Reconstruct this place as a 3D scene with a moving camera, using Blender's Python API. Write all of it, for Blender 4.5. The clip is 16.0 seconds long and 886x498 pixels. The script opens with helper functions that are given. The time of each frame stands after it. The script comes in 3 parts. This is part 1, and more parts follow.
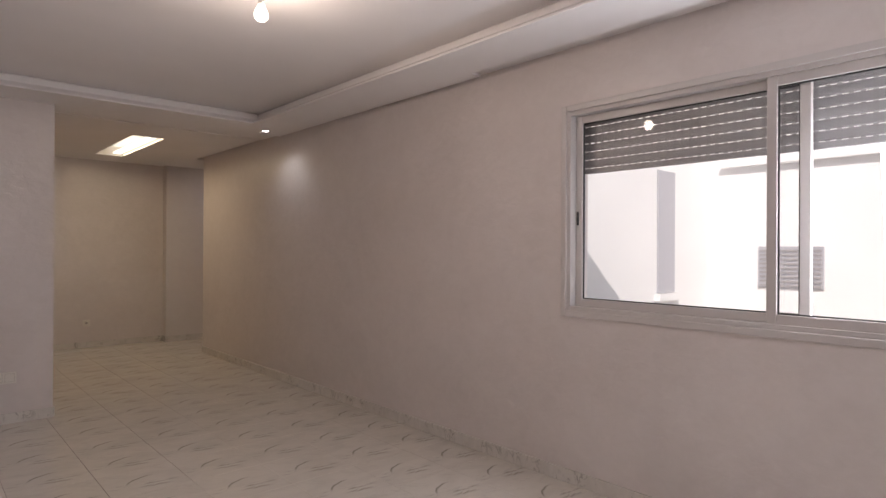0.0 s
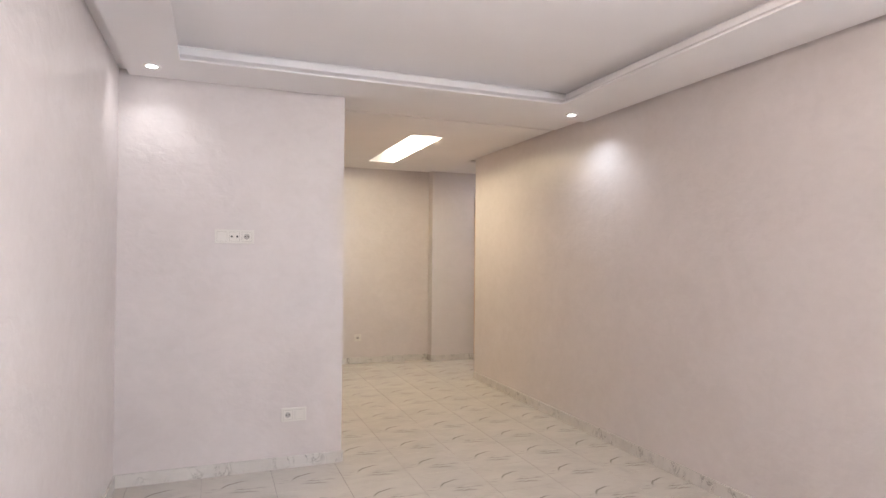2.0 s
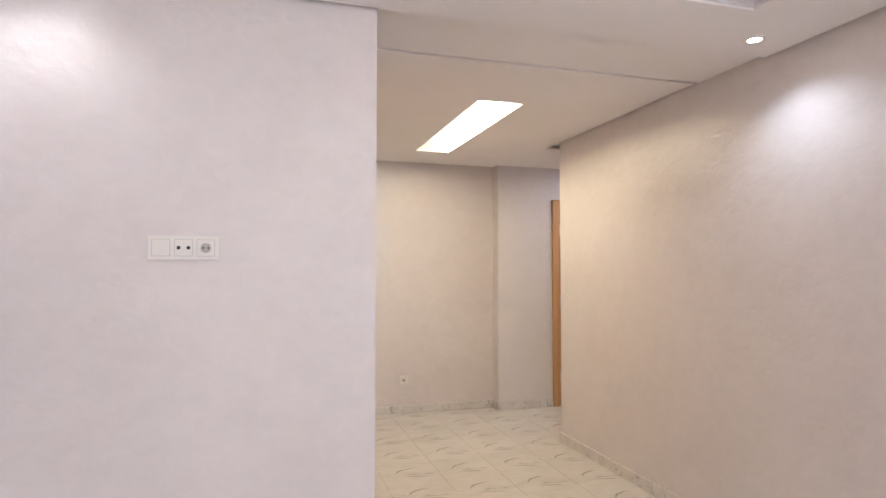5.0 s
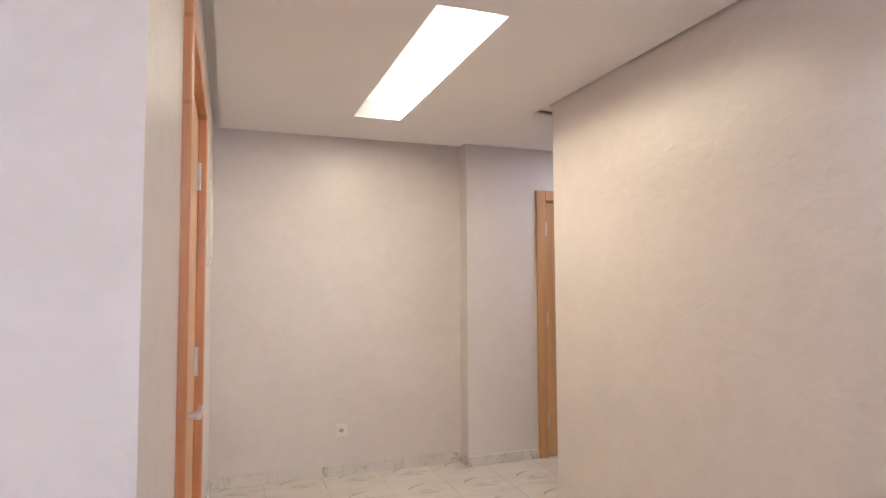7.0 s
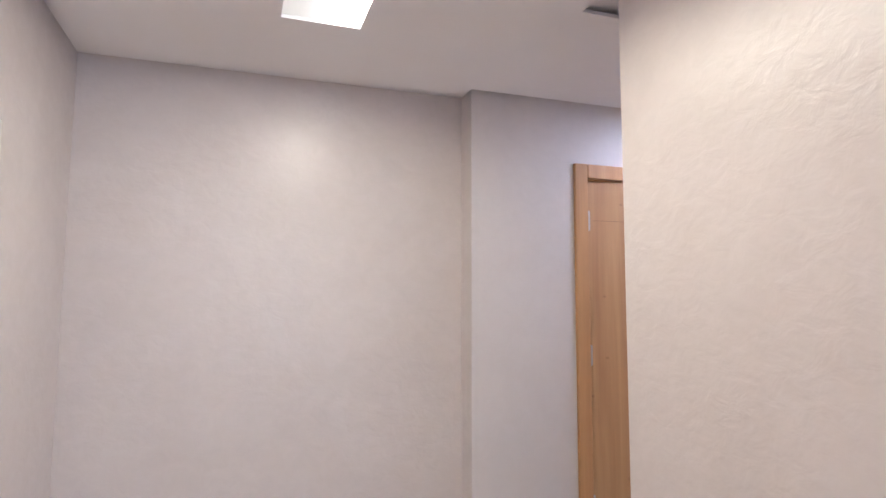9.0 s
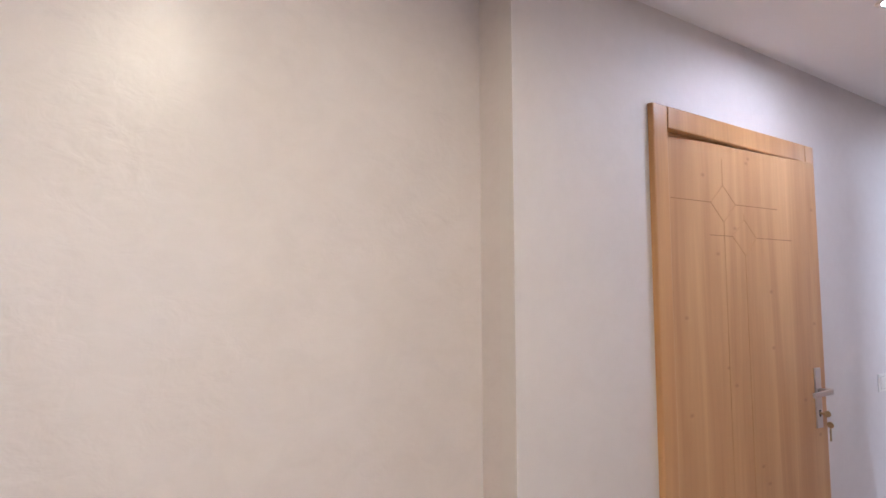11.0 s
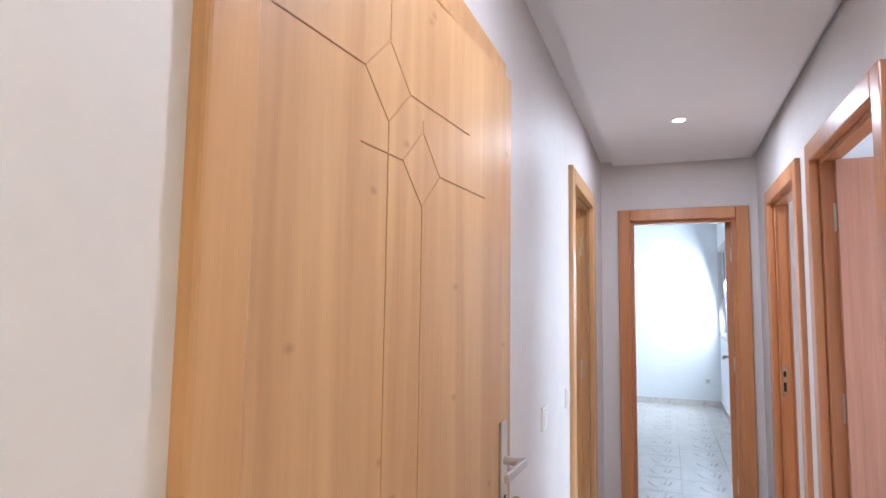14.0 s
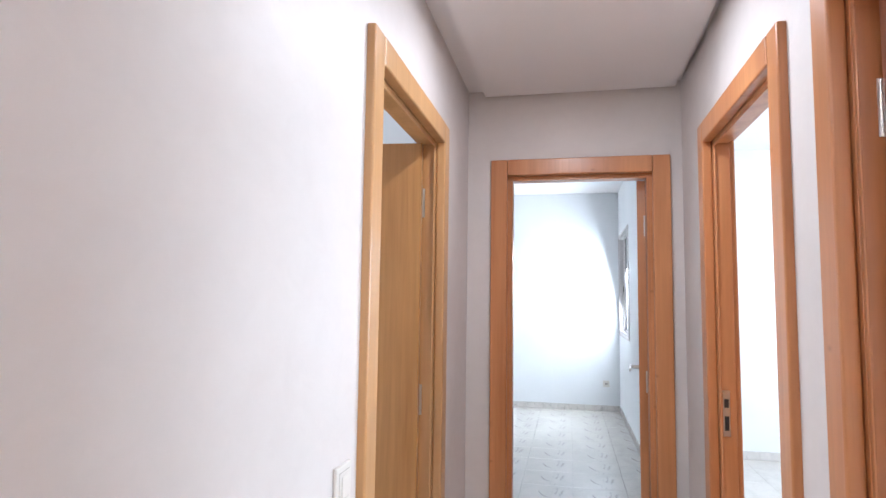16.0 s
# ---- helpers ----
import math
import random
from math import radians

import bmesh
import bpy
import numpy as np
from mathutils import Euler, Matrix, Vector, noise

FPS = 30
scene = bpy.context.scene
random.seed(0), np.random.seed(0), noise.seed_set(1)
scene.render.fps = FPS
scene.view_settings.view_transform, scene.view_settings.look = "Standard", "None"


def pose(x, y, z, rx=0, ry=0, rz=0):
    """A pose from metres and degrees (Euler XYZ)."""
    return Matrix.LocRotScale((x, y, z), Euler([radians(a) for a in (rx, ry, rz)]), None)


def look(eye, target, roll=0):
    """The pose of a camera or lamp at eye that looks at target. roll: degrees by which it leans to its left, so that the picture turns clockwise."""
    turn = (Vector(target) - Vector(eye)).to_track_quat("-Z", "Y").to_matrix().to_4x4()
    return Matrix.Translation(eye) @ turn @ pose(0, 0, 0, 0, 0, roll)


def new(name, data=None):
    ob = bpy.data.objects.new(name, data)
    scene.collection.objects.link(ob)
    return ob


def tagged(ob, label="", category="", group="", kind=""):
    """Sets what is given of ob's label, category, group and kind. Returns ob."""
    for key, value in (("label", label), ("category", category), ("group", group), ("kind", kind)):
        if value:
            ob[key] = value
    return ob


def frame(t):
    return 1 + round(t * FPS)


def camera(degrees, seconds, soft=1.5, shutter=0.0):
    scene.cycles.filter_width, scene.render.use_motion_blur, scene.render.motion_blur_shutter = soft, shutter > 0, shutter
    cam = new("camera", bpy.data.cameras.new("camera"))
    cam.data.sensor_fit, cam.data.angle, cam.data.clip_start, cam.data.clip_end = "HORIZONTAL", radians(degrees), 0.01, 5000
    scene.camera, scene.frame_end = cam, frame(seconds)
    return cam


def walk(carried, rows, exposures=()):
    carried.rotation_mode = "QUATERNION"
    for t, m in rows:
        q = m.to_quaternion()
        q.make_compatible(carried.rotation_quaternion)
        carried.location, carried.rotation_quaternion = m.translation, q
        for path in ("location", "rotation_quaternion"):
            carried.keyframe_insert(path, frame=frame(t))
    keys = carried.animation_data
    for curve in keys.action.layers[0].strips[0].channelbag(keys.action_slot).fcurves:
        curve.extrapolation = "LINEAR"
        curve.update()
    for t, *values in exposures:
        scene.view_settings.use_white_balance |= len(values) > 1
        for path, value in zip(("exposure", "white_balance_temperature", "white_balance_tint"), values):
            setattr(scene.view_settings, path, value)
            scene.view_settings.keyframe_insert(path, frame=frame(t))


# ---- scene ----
cam = camera(73.6, 16.0)
PATH = [
    (0, (-2.744, 0.385, 1.292), (-1.404, 1.869, 1.296), 0.3),
    (0.5, (-2.82, 0.74, 1.31), (-1.659, 2.368, 1.327), 0.6),
    (1, (-2.815, 1.149, 1.314), (-1.804, 2.875, 1.334), 0.7),
    (1.5, (-2.744, 1.55, 1.345), (-1.888, 3.357, 1.369), 0.5),
    (2, (-2.704, 1.885, 1.35), (-1.985, 3.751, 1.375), 0.5),
    (2.5, (-2.696, 2.114, 1.397), (-2.049, 4.007, 1.428), 0.4),
    (3, (-2.637, 2.397, 1.344), (-2.036, 4.304, 1.383), 0.4),
    (3.5, (-2.556, 2.68, 1.38), (-1.976, 4.593, 1.428), 0.2),
    (4, (-2.494, 2.969, 1.363), (-1.927, 4.886, 1.422), 0.1),
    (6.5, (-1.948, 4.474, 1.408), (-1.318, 6.37, 1.512), 0.0),
    (7, (-1.803, 4.857, 1.384), (-1.124, 6.735, 1.497), -0.3),
    (7.5, (-1.596, 5.178, 1.392), (-0.937, 7.062, 1.51), -0.3),
    (8, (-1.472, 5.544, 1.392), (-0.827, 7.432, 1.529), 0.2),
    (8.5, (-1.335, 5.895, 1.341), (-0.693, 7.783, 1.503), 0.2),
    (9, (-1.18, 6.271, 1.354), (-0.544, 8.158, 1.538), 0.2),
    (9.5, (-1.16, 6.638, 1.366), (-0.514, 8.503, 1.558), 0.0),
    (11.8, (-1.13, 8.249, 1.507), (0.285, 9.654, 1.658), 0.9),
    (12, (-1.035, 8.302, 1.479), (0.44, 9.644, 1.635), 1.2),
    (12.5, (-0.708, 8.433, 1.458), (0.899, 9.611, 1.633), 0.6),
    (13, (-0.404, 8.529, 1.489), (1.319, 9.527, 1.676), 0.0),
    (13.5, (-0.181, 8.625, 1.485), (1.625, 9.463, 1.666), 0.6),
    (14, (0.081, 8.636, 1.453), (1.943, 9.343, 1.638), 0.8),
    (14.5, (0.439, 8.599, 1.462), (2.334, 9.211, 1.648), 0.6),
    (15, (0.801, 8.606, 1.454), (2.719, 9.144, 1.638), 0.6),
    (15.5, (1.197, 8.616, 1.465), (3.133, 9.086, 1.643), 0.7),
    (16, (1.545, 8.586, 1.444), (3.494, 9.001, 1.617), 0.8),
]
EXPOSURES = [(0, -0.62, 6700, 17), (0.5, -0.2, 6600, 17), (1.0, 0.24, 6250, 15), (1.5, 0.58, 6150, 12), (2.5, 0.85, 6100, 12), (4.0, 0.92, 6000, 12), (6.5, 0.88, 5950, 14), (7.5, 0.92, 5600, 14), (8.5, 0.9, 5200, 15), (9.5, 0.9, 5150, 16), (12, 1.05, 5550, 13), (14, 1.4, 5450, 8), (15, 1.46, 5400, 6), (16, 1.45, 5850, 8)]
walk(cam, [(t, look(eye, target, roll)) for t, eye, target, roll in PATH], EXPOSURES)

# ---------- world and lights ----------
world = bpy.data.worlds.new("world")
scene.world = world
world.use_nodes = True
sky = world.node_tree.nodes.new("ShaderNodeTexSky")
sky.sky_type, sky.sun_disc = "NISHITA", False
sky.sun_elevation, sky.sun_rotation = radians(35), radians(235)
world.node_tree.nodes["Background"].inputs[1].default_value = 0.15
world.node_tree.links.new(sky.outputs[0], world.node_tree.nodes["Background"].inputs[0])
SUN = bpy.data.lights.new("sun", "SUN")
SUN.energy, SUN.angle, SUN.color = 5.0, radians(0.5), (1, 0.95, 0.88)
new("sun", SUN).matrix_world = pose(0, 0, 20, 55, 0, -55)


def area(name, eye, target, w, h, power, color=(1, 1, 1)):
    d = bpy.data.lights.new(name, "AREA")
    d.shape, d.size, d.size_y, d.energy, d.color = "RECTANGLE", w, h, power, color
    new(name, d).matrix_world = look(eye, target)


def spot(name, eye, target, power, cone, color=(1, 1, 1), blend=0.6):
    d = bpy.data.lights.new(name, "SPOT")
    d.energy, d.spot_size, d.spot_blend, d.color, d.shadow_soft_size = power, radians(cone), blend, color, 0.03
    new(name, d).matrix_world = look(eye, target)


DAY = (0.88, 0.94, 1.0)
area("daylight_main_window", (0.12, 0.70, 1.36), (-3, 1.6, 1.0), 0.55, 0.70, 50, DAY)
area("daylight_end_room", (9.17, 7.88, 1.67), (8.9, 10, 1.2), 1.1, 1.1, 25, DAY)
area("daylight_side_room", (5.6, 4.55, 1.6), (5.6, 8, 1.2), 1.4, 1.2, 44, DAY)
# Added fill at two unseen windows, brightens the corridor through its open doors.
area("daylight_near_room", (1.4, 4.55, 1.6), (1.4, 8, 1.2), 1.2, 1.2, 40, DAY)
area("daylight_left_room", (3.5, 11.95, 1.6), (3.5, 9, 1.2), 0.8, 0.6, 14, DAY)
area("recessed_panel_light", (-0.842, 7.715, 2.452), (-0.842, 7.715, 0), 0.08, 1.5, 13, (1.0, 0.83, 0.52))
SPOT_R, SPOT_L, SPOT_C = (-0.288, 5.57), (-3.042, 5.516), (3.358, 8.563)
spot("spot_light_right", (*SPOT_R, 2.375), (SPOT_R[0] + 0.03, SPOT_R[1] + 0.02, 0), 8, 135, (0.86, 0.93, 1), 0.7)
spot("spot_light_left", (*SPOT_L, 2.375), (SPOT_L[0], SPOT_L[1] + 0.02, 0), 3.2, 135, (1, 0.98, 0.95), 0.7)
SPOT_N = (1.12, 8.56)
for sx, sy, sp in ((*SPOT_C, 3.6), (*SPOT_N, 4.4)):
    area("spot_light_corridor", (sx, sy, 2.425), (sx, sy, 0), 0.06, 0.06, sp, (0.97, 0.96, 1))
bulb_lamp = bpy.data.lights.new("bulb_light", "POINT")
bulb_lamp.energy, bulb_lamp.color, bulb_lamp.shadow_soft_size = 18, (1, 0.86, 0.72), 0.035
BULB = (-1.60, 2.85, 2.325)
new("bulb_light", bulb_lamp).location = (BULB[0], BULB[1], BULB[2] - 0.005)


# ---------- materials ----------
def mat(name, color, rough=0.5, metal=0.0, spec=0.5):
    m = bpy.data.materials.new(name)
    m.use_nodes = True
    b = m.node_tree.nodes["Principled BSDF"]
    b.inputs["Base Color"].default_value = (*color, 1)
    b.inputs["Roughness"].default_value = rough
    b.inputs["Metallic"].default_value = metal
    b.inputs["Specular IOR Level"].default_value = spec
    return m, m.node_tree.nodes, m.node_tree.links, b


def noise_tex(n, l, coord, scale, detail=4, rough=0.5, distort=0.0, stretch=(1, 1, 1)):
    mp = n.new("ShaderNodeMapping")
    mp.inputs["Scale"].default_value = stretch
    l.new(coord, mp.inputs["Vector"])
    t = n.new("ShaderNodeTexNoise")
    t.inputs["Scale"].default_value, t.inputs["Detail"].default_value = scale, detail
    t.inputs["Roughness"].default_value, t.inputs["Distortion"].default_value = rough, distort
    l.new(mp.outputs[0], t.inputs["Vector"])
    return t.outputs["Fac"]


def ramp(n, l, fac, stops):
    r = n.new("ShaderNodeValToRGB")
    while len(r.color_ramp.elements) < len(stops):
        r.color_ramp.elements.new(0.5)
    for e, (p, c) in zip(r.color_ramp.elements, stops):
        e.position, e.color = p, (*c, 1)
    l.new(fac, r.inputs[0])
    return r.outputs[0]


def bump(n, l, b, height, strength, dist, chain=None):
    k = n.new("ShaderNodeBump")
    k.inputs["Strength"].default_value, k.inputs["Distance"].default_value = strength, dist
    l.new(height, k.inputs["Height"])
    if chain:
        l.new(chain, k.inputs["Normal"])
    l.new(k.outputs[0], b.inputs["Normal"])
    return k.outputs[0]


def mixc(n, l, fac, a, c, mode="MIX"):
    k = n.new("ShaderNodeMix")
    k.data_type, k.blend_type = "RGBA", mode
    for sock, v in ((k.inputs[0], fac), (k.inputs[6], a), (k.inputs[7], c)):
        if isinstance(v, (int, float)):
            sock.default_value = v
        elif isinstance(v, tuple):
            sock.default_value = (*v, 1)
        else:
            l.new(v, sock)
    return k.outputs[2]


def position(n):
    return n.new("ShaderNodeNewGeometry").outputs["Position"]


def stucco(name, lo, hi, rough_lo=0.34, rough_hi=0.55, relief=0.5):
    """Trowelled pearly plaster: broad cloudy tone, overlapping trowel flakes, fine grain."""
    m, n, l, b = mat(name, hi, 0.45)
    p = position(n)
    cloud = noise_tex(n, l, p, 2.2, 5, 0.6, 0.6)
    flake = noise_tex(n, l, p, 13.0, 3, 0.55, 0.5, (1, 1, 1.4))
    fine = noise_tex(n, l, p, 60, 3, 0.6, 0.3)
    c1 = ramp(n, l, cloud, [(0.3, lo), (0.7, hi)])
    mottle = ramp(n, l, noise_tex(n, l, p, 11, 5, 0.65, 0.8, (1, 1, 1.3)), [(0.36, (0.94, 0.935, 0.93)), (0.62, (1, 1, 1))])
    l.new(mixc(n, l, 0.6 if relief > 0.1 else 0.4, c1, mottle, "MULTIPLY"), b.inputs["Base Color"])
    rr = n.new("ShaderNodeMapRange")
    rr.inputs["From Min"].default_value, rr.inputs["From Max"].default_value = 0.35, 0.65
    rr.inputs["To Min"].default_value, rr.inputs["To Max"].default_value = rough_lo, rough_hi
    l.new(flake, rr.inputs["Value"])
    l.new(rr.outputs[0], b.inputs["Roughness"])
    k = bump(n, l, b, flake, relief, 0.012)
    bump(n, l, b, fine, 0.12, 0.002, k)
    return m


def paint(name, color, rough=0.6, grain=0.05):
    m, n, l, b = mat(name, color, rough)
    p = position(n)
    dark = tuple(c * 0.95 for c in color)
    l.new(ramp(n, l, noise_tex(n, l, p, 1.4, 4), [(0.3, dark), (0.7, color)]), b.inputs["Base Color"])
    bump(n, l, b, noise_tex(n, l, p, 40, 4), grain, 0.004)
    return m


def wood(name, lo, hi, rough=0.38, knots=True, figure=1.0):
    """Varnished veneer with upright grain."""
    m, n, l, b = mat(name, hi, rough)
    tc = n.new("ShaderNodeTexCoord").outputs["Object"]
    info = n.new("ShaderNodeObjectInfo").outputs["Random"]
    sh = n.new("ShaderNodeCombineXYZ")
    mul = n.new("ShaderNodeMath")
    mul.operation = "MULTIPLY"
    mul.inputs[1].default_value = 7.3
    l.new(info, mul.inputs[0])
    l.new(mul.outputs[0], sh.inputs[2])
    add = n.new("ShaderNodeVectorMath")
    l.new(tc, add.inputs[0])
    l.new(sh.outputs[0], add.inputs[1])
    v = add.outputs[0]
    broad = noise_tex(n, l, v, 8, 3, 0.55, 0.7, (1, 1, 0.07))
    grain = noise_tex(n, l, v, 70, 5, 0.65, 0.3, (1, 1, 0.035))
    c = ramp(n, l, broad, [(0.32, lo), (0.68, hi)])
    g = ramp(n, l, grain, [(0.3, (0.72, 0.68, 0.62)), (0.62, (1, 1, 1))])
    c = mixc(n, l, 0.5 * figure, c, g, "MULTIPLY")
    if knots:
        vo = n.new("ShaderNodeTexVoronoi")
        vo.inputs["Scale"].default_value = 3.1
        vo.voronoi_dimensions = "2D"
        sp, cb = n.new("ShaderNodeSeparateXYZ"), n.new("ShaderNodeCombineXYZ")
        l.new(v, sp.inputs[0])
        l.new(sp.outputs[0], cb.inputs[0])
        l.new(sp.outputs[2], cb.inputs[1])
        mp = n.new("ShaderNodeMapping")
        mp.inputs["Scale"].default_value = (1.0, 1.6, 1)
        l.new(cb.outputs[0], mp.inputs["Vector"])
        l.new(mp.outputs[0], vo.inputs["Vector"])
        kn = ramp(n, l, vo.outputs["Distance"], [(0.0, (0.45, 0.33, 0.26)), (0.045, (1, 1, 1))])
        c = mixc(n, l, 0.55, c, kn, "MULTIPLY")
    l.new(c, b.inputs["Base Color"])
    b.inputs["Coat Weight"].default_value, b.inputs["Coat Roughness"].default_value = 0.25, 0.25
    bump(n, l, b, grain, 0.08, 0.002)
    return m


def marble(name, base, vein, per_tile=True, rough=0.16, scale=1.0):
    m, n, l, b = mat(name, base, rough)
    if per_tile:
        tc = n.new("ShaderNodeTexCoord").outputs["Object"]
        info = n.new("ShaderNodeObjectInfo").outputs["Random"]
        q = n.new("ShaderNodeMath")
        q.operation = "MULTIPLY"
        q.inputs[1].default_value = 3.0
        l.new(info, q.inputs[0])
        fl = n.new("ShaderNodeMath")
        fl.operation = "FLOOR"
        l.new(q.outputs[0], fl.inputs[0])
        sh = n.new("ShaderNodeCombineXYZ")
        l.new(fl.outputs[0], sh.inputs[2])
        add = n.new("ShaderNodeVectorMath")
        l.new(tc, add.inputs[0])
        l.new(sh.outputs[0], add.inputs[1])
        v = add.outputs[0]
    else:
        v = position(n)
    mp = n.new("ShaderNodeMapping")
    mp.inputs["Rotation"].default_value = (0, 0, radians(35))
    l.new(v, mp.inputs["Vector"])
    v = mp.outputs[0]
    soft = noise_tex(n, l, position(n), 3.0 * scale, 5, 0.6, 0.8, (1, 1.8, 1))
    cloud = ramp(n, l, soft, [(0.33, tuple(x * 0.9 for x in base)), (0.6, base)])
    lines = noise_tex(n, l, v, 3.6 * scale, 5, 0.55, 1.3, (0.8, 2.6, 1))
    gate = noise_tex(n, l, v, 5.0 * scale, 2, 0.5, 0.2, (1, 1.5, 1))
    vein_mask = ramp(n, l, lines, [(0.47, (0, 0, 0)), (0.497, (1, 1, 1)), (0.503, (1, 1, 1)), (0.53, (0, 0, 0))])
    gate_mask = ramp(n, l, gate, [(0.46, (0, 0, 0)), (0.62, (1, 1, 1))])
    mm = mixc(n, l, 1.0, vein_mask, gate_mask, "MULTIPLY")
    if per_tile:
        # one printed motif on every tile: a thin arc and a smudge of short streaks
        wob = n.new("ShaderNodeTexNoise")
        wob.inputs["Scale"].default_value = 9
        l.new(tc, wob.inputs["Vector"])
        wm = n.new("ShaderNodeVectorMath")
        wm.operation = "MULTIPLY_ADD"
        l.new(wob.outputs["Color"], wm.inputs[0])
        wm.inputs[1].default_value = (0.035, 0.035, 0)
        l.new(tc, wm.inputs[2])

        def radial(cx, cy, kx, ky):
            m1 = n.new("ShaderNodeMapping")
            m1.vector_type = "TEXTURE"
            m1.inputs["Location"].default_value = (cx, cy, 0)
            m1.inputs["Scale"].default_value = (kx, ky, 1)
            l.new(wm.outputs[0], m1.inputs["Vector"])
            ln = n.new("ShaderNodeVectorMath")
            ln.operation = "LENGTH"
            l.new(m1.outputs[0], ln.inputs[0])
            return ln.outputs["Value"]
        w, k = (1, 1, 1), (0, 0, 0)
        ring = ramp(n, l, radial(0.07, -0.10, 0.22, 0.22), [(0.76, k), (0.80, w), (0.815, w), (0.84, k)])
        arc = mixc(n, l, 1.0, ring, ramp(n, l, radial(-0.03, 0.06, 0.13, 0.10), [(0.45, w), (0.9, k)]), "MULTIPLY")
        streak = ramp(n, l, noise_tex(n, l, wm.outputs[0], 26, 3, 0.6, 0.4, (0.35, 1.6, 1)), [(0.47, k), (0.62, w)])
        smudge = mixc(n, l, 1.0, streak, ramp(n, l, radial(0.07, -0.07, 0.13, 0.06), [(0.3, w), (1.0, k)]), "MULTIPLY")
        smudge2 = mixc(n, l, 1.0, streak, ramp(n, l, radial(-0.13, -0.02, 0.07, 0.03), [(0.3, w), (1.0, k)]), "MULTIPLY")
        mm = mixc(n, l, 0.88, mm, k)
        for extra in (arc, smudge, smudge2):
            mm = mixc(n, l, 0.8, mm, extra, "LIGHTEN")
    l.new(mixc(n, l, mm, cloud, vein), b.inputs["Base Color"])
    return m


WALL = stucco("pearl_stucco", (0.66, 0.60, 0.58), (0.71, 0.65, 0.63), 0.31, 0.37, 0.21)
SMOOTH = stucco("smooth_cream_stucco", (0.67, 0.62, 0.595), (0.71, 0.66, 0.635), 0.5, 0.6, 0.05)
WHITE_WALL = paint("white_wall_paint", (0.84, 0.85, 0.86))
CEIL = paint("ceiling_paint", (0.86, 0.825, 0.82), 0.7, 0.02)
FLOOR = marble("marble_print_tile", (0.63, 0.59, 0.535), (0.22, 0.20, 0.17))
SKIRT = marble("marble_skirting", (0.70, 0.66, 0.62), (0.42, 0.39, 0.36), False, 0.2, 1.6)
GROUT = paint("grout", (0.42, 0.39, 0.36), 0.9)
LEAF = wood("door_veneer", (0.50, 0.275, 0.12), (0.66, 0.40, 0.19), 0.38, True, 0.55)
TRIMW = wood("frame_beech", (0.49, 0.19, 0.07), (0.65, 0.29, 0.12), 0.33, True, 0.8)
GOLDTRIM = wood("frame_golden_beech", (0.50, 0.265, 0.105), (0.64, 0.36, 0.155), 0.34, False, 0.6)
HONEY = wood("honey_ash_veneer", (0.42, 0.185, 0.055), (0.56, 0.28, 0.095), 0.3, False, 1.3)
REDLEAF = wood("pink_ash_veneer", (0.44, 0.20, 0.13), (0.56, 0.27, 0.18), 0.4, False, 1.2)
# Shade inside the door's carved lines, put into the colour of proud strips.
FAINTW = mat("faint_groove_shade", (0.52, 0.30, 0.135), 0.6)[0]
DARKW = mat("groove_shade", (0.30, 0.15, 0.06), 0.7)[0]
STEEL = mat("brushed_steel", (0.62, 0.60, 0.58), 0.28, 1.0)[0]
BRASS = mat("key_brass", (0.55, 0.45, 0.30), 0.35, 1.0)[0]
PLASTIC = mat("white_plastic", (0.74, 0.70, 0.65), 0.32)[0]
WELL = mat("grey_plastic_well", (0.42, 0.39, 0.36), 0.5)[0]
EDGE = mat("painted_gap_shade", (0.50, 0.46, 0.42), 0.7)[0]
BLACK = mat("black_hole", (0.02, 0.02, 0.02), 0.6)[0]
ALU = paint("white_aluminium", (0.60, 0.56, 0.545), 0.35, 0.01)
GASKET = mat("black_gasket", (0.03, 0.03, 0.03), 0.6)[0]
SLAT = paint("grey_shutter_slat", (0.36, 0.35, 0.355), 0.5, 0.02)
FACADE = paint("white_facade", (0.88, 0.88, 0.88), 0.8)
GREYGL = mat("grey_window", (0.46, 0.46, 0.50), 0.3)[0]
PAPER = mat("white_paper", (0.80, 0.79, 0.77), 0.8)[0]
PRINT = mat("grey_print", (0.62, 0.62, 0.63), 0.8)[0]


def glow(name, color, strength):
    m, n, l, b = mat(name, (0.8, 0.8, 0.8))
    b.inputs["Emission Color"].default_value = (*color, 1)
    b.inputs["Emission Strength"].default_value = strength
    return m


LED = glow("led_lens", (1, 0.99, 0.96), 14)
# Reflector is no source: weak emission stands in for strip light falling on it.
PANEL = glow("lit_reflector", (1.0, 0.90, 0.64), 0.30)
STRIP = glow("light_strip", (1.0, 0.95, 0.80), 3.0)
BULBG = glow("bulb_glass", (1.0, 0.88, 0.72), 14)
GLASS, gn, gl, gb = mat("window_glass", (1, 1, 1), 0.02)
gb.inputs["Transmission Weight"].default_value = 1.0
gb.inputs["IOR"].default_value = 1.45


# ---------- mesh helpers ----------
def box(bm, a, b, bevel=0.0):
    c = [(x + y) / 2 for x, y in zip(a, b)]
    d = [abs(y - x) for x, y in zip(a, b)]
    r = bmesh.ops.create_cube(bm, size=1, matrix=Matrix.Translation(c) @ Matrix.Diagonal((*d, 1)))
    if bevel:
        es = list({e for v in r["verts"] for e in v.link_edges})
        bmesh.ops.bevel(bm, geom=es, offset=bevel, segments=2, affect="EDGES", profile=0.5)
    return bm


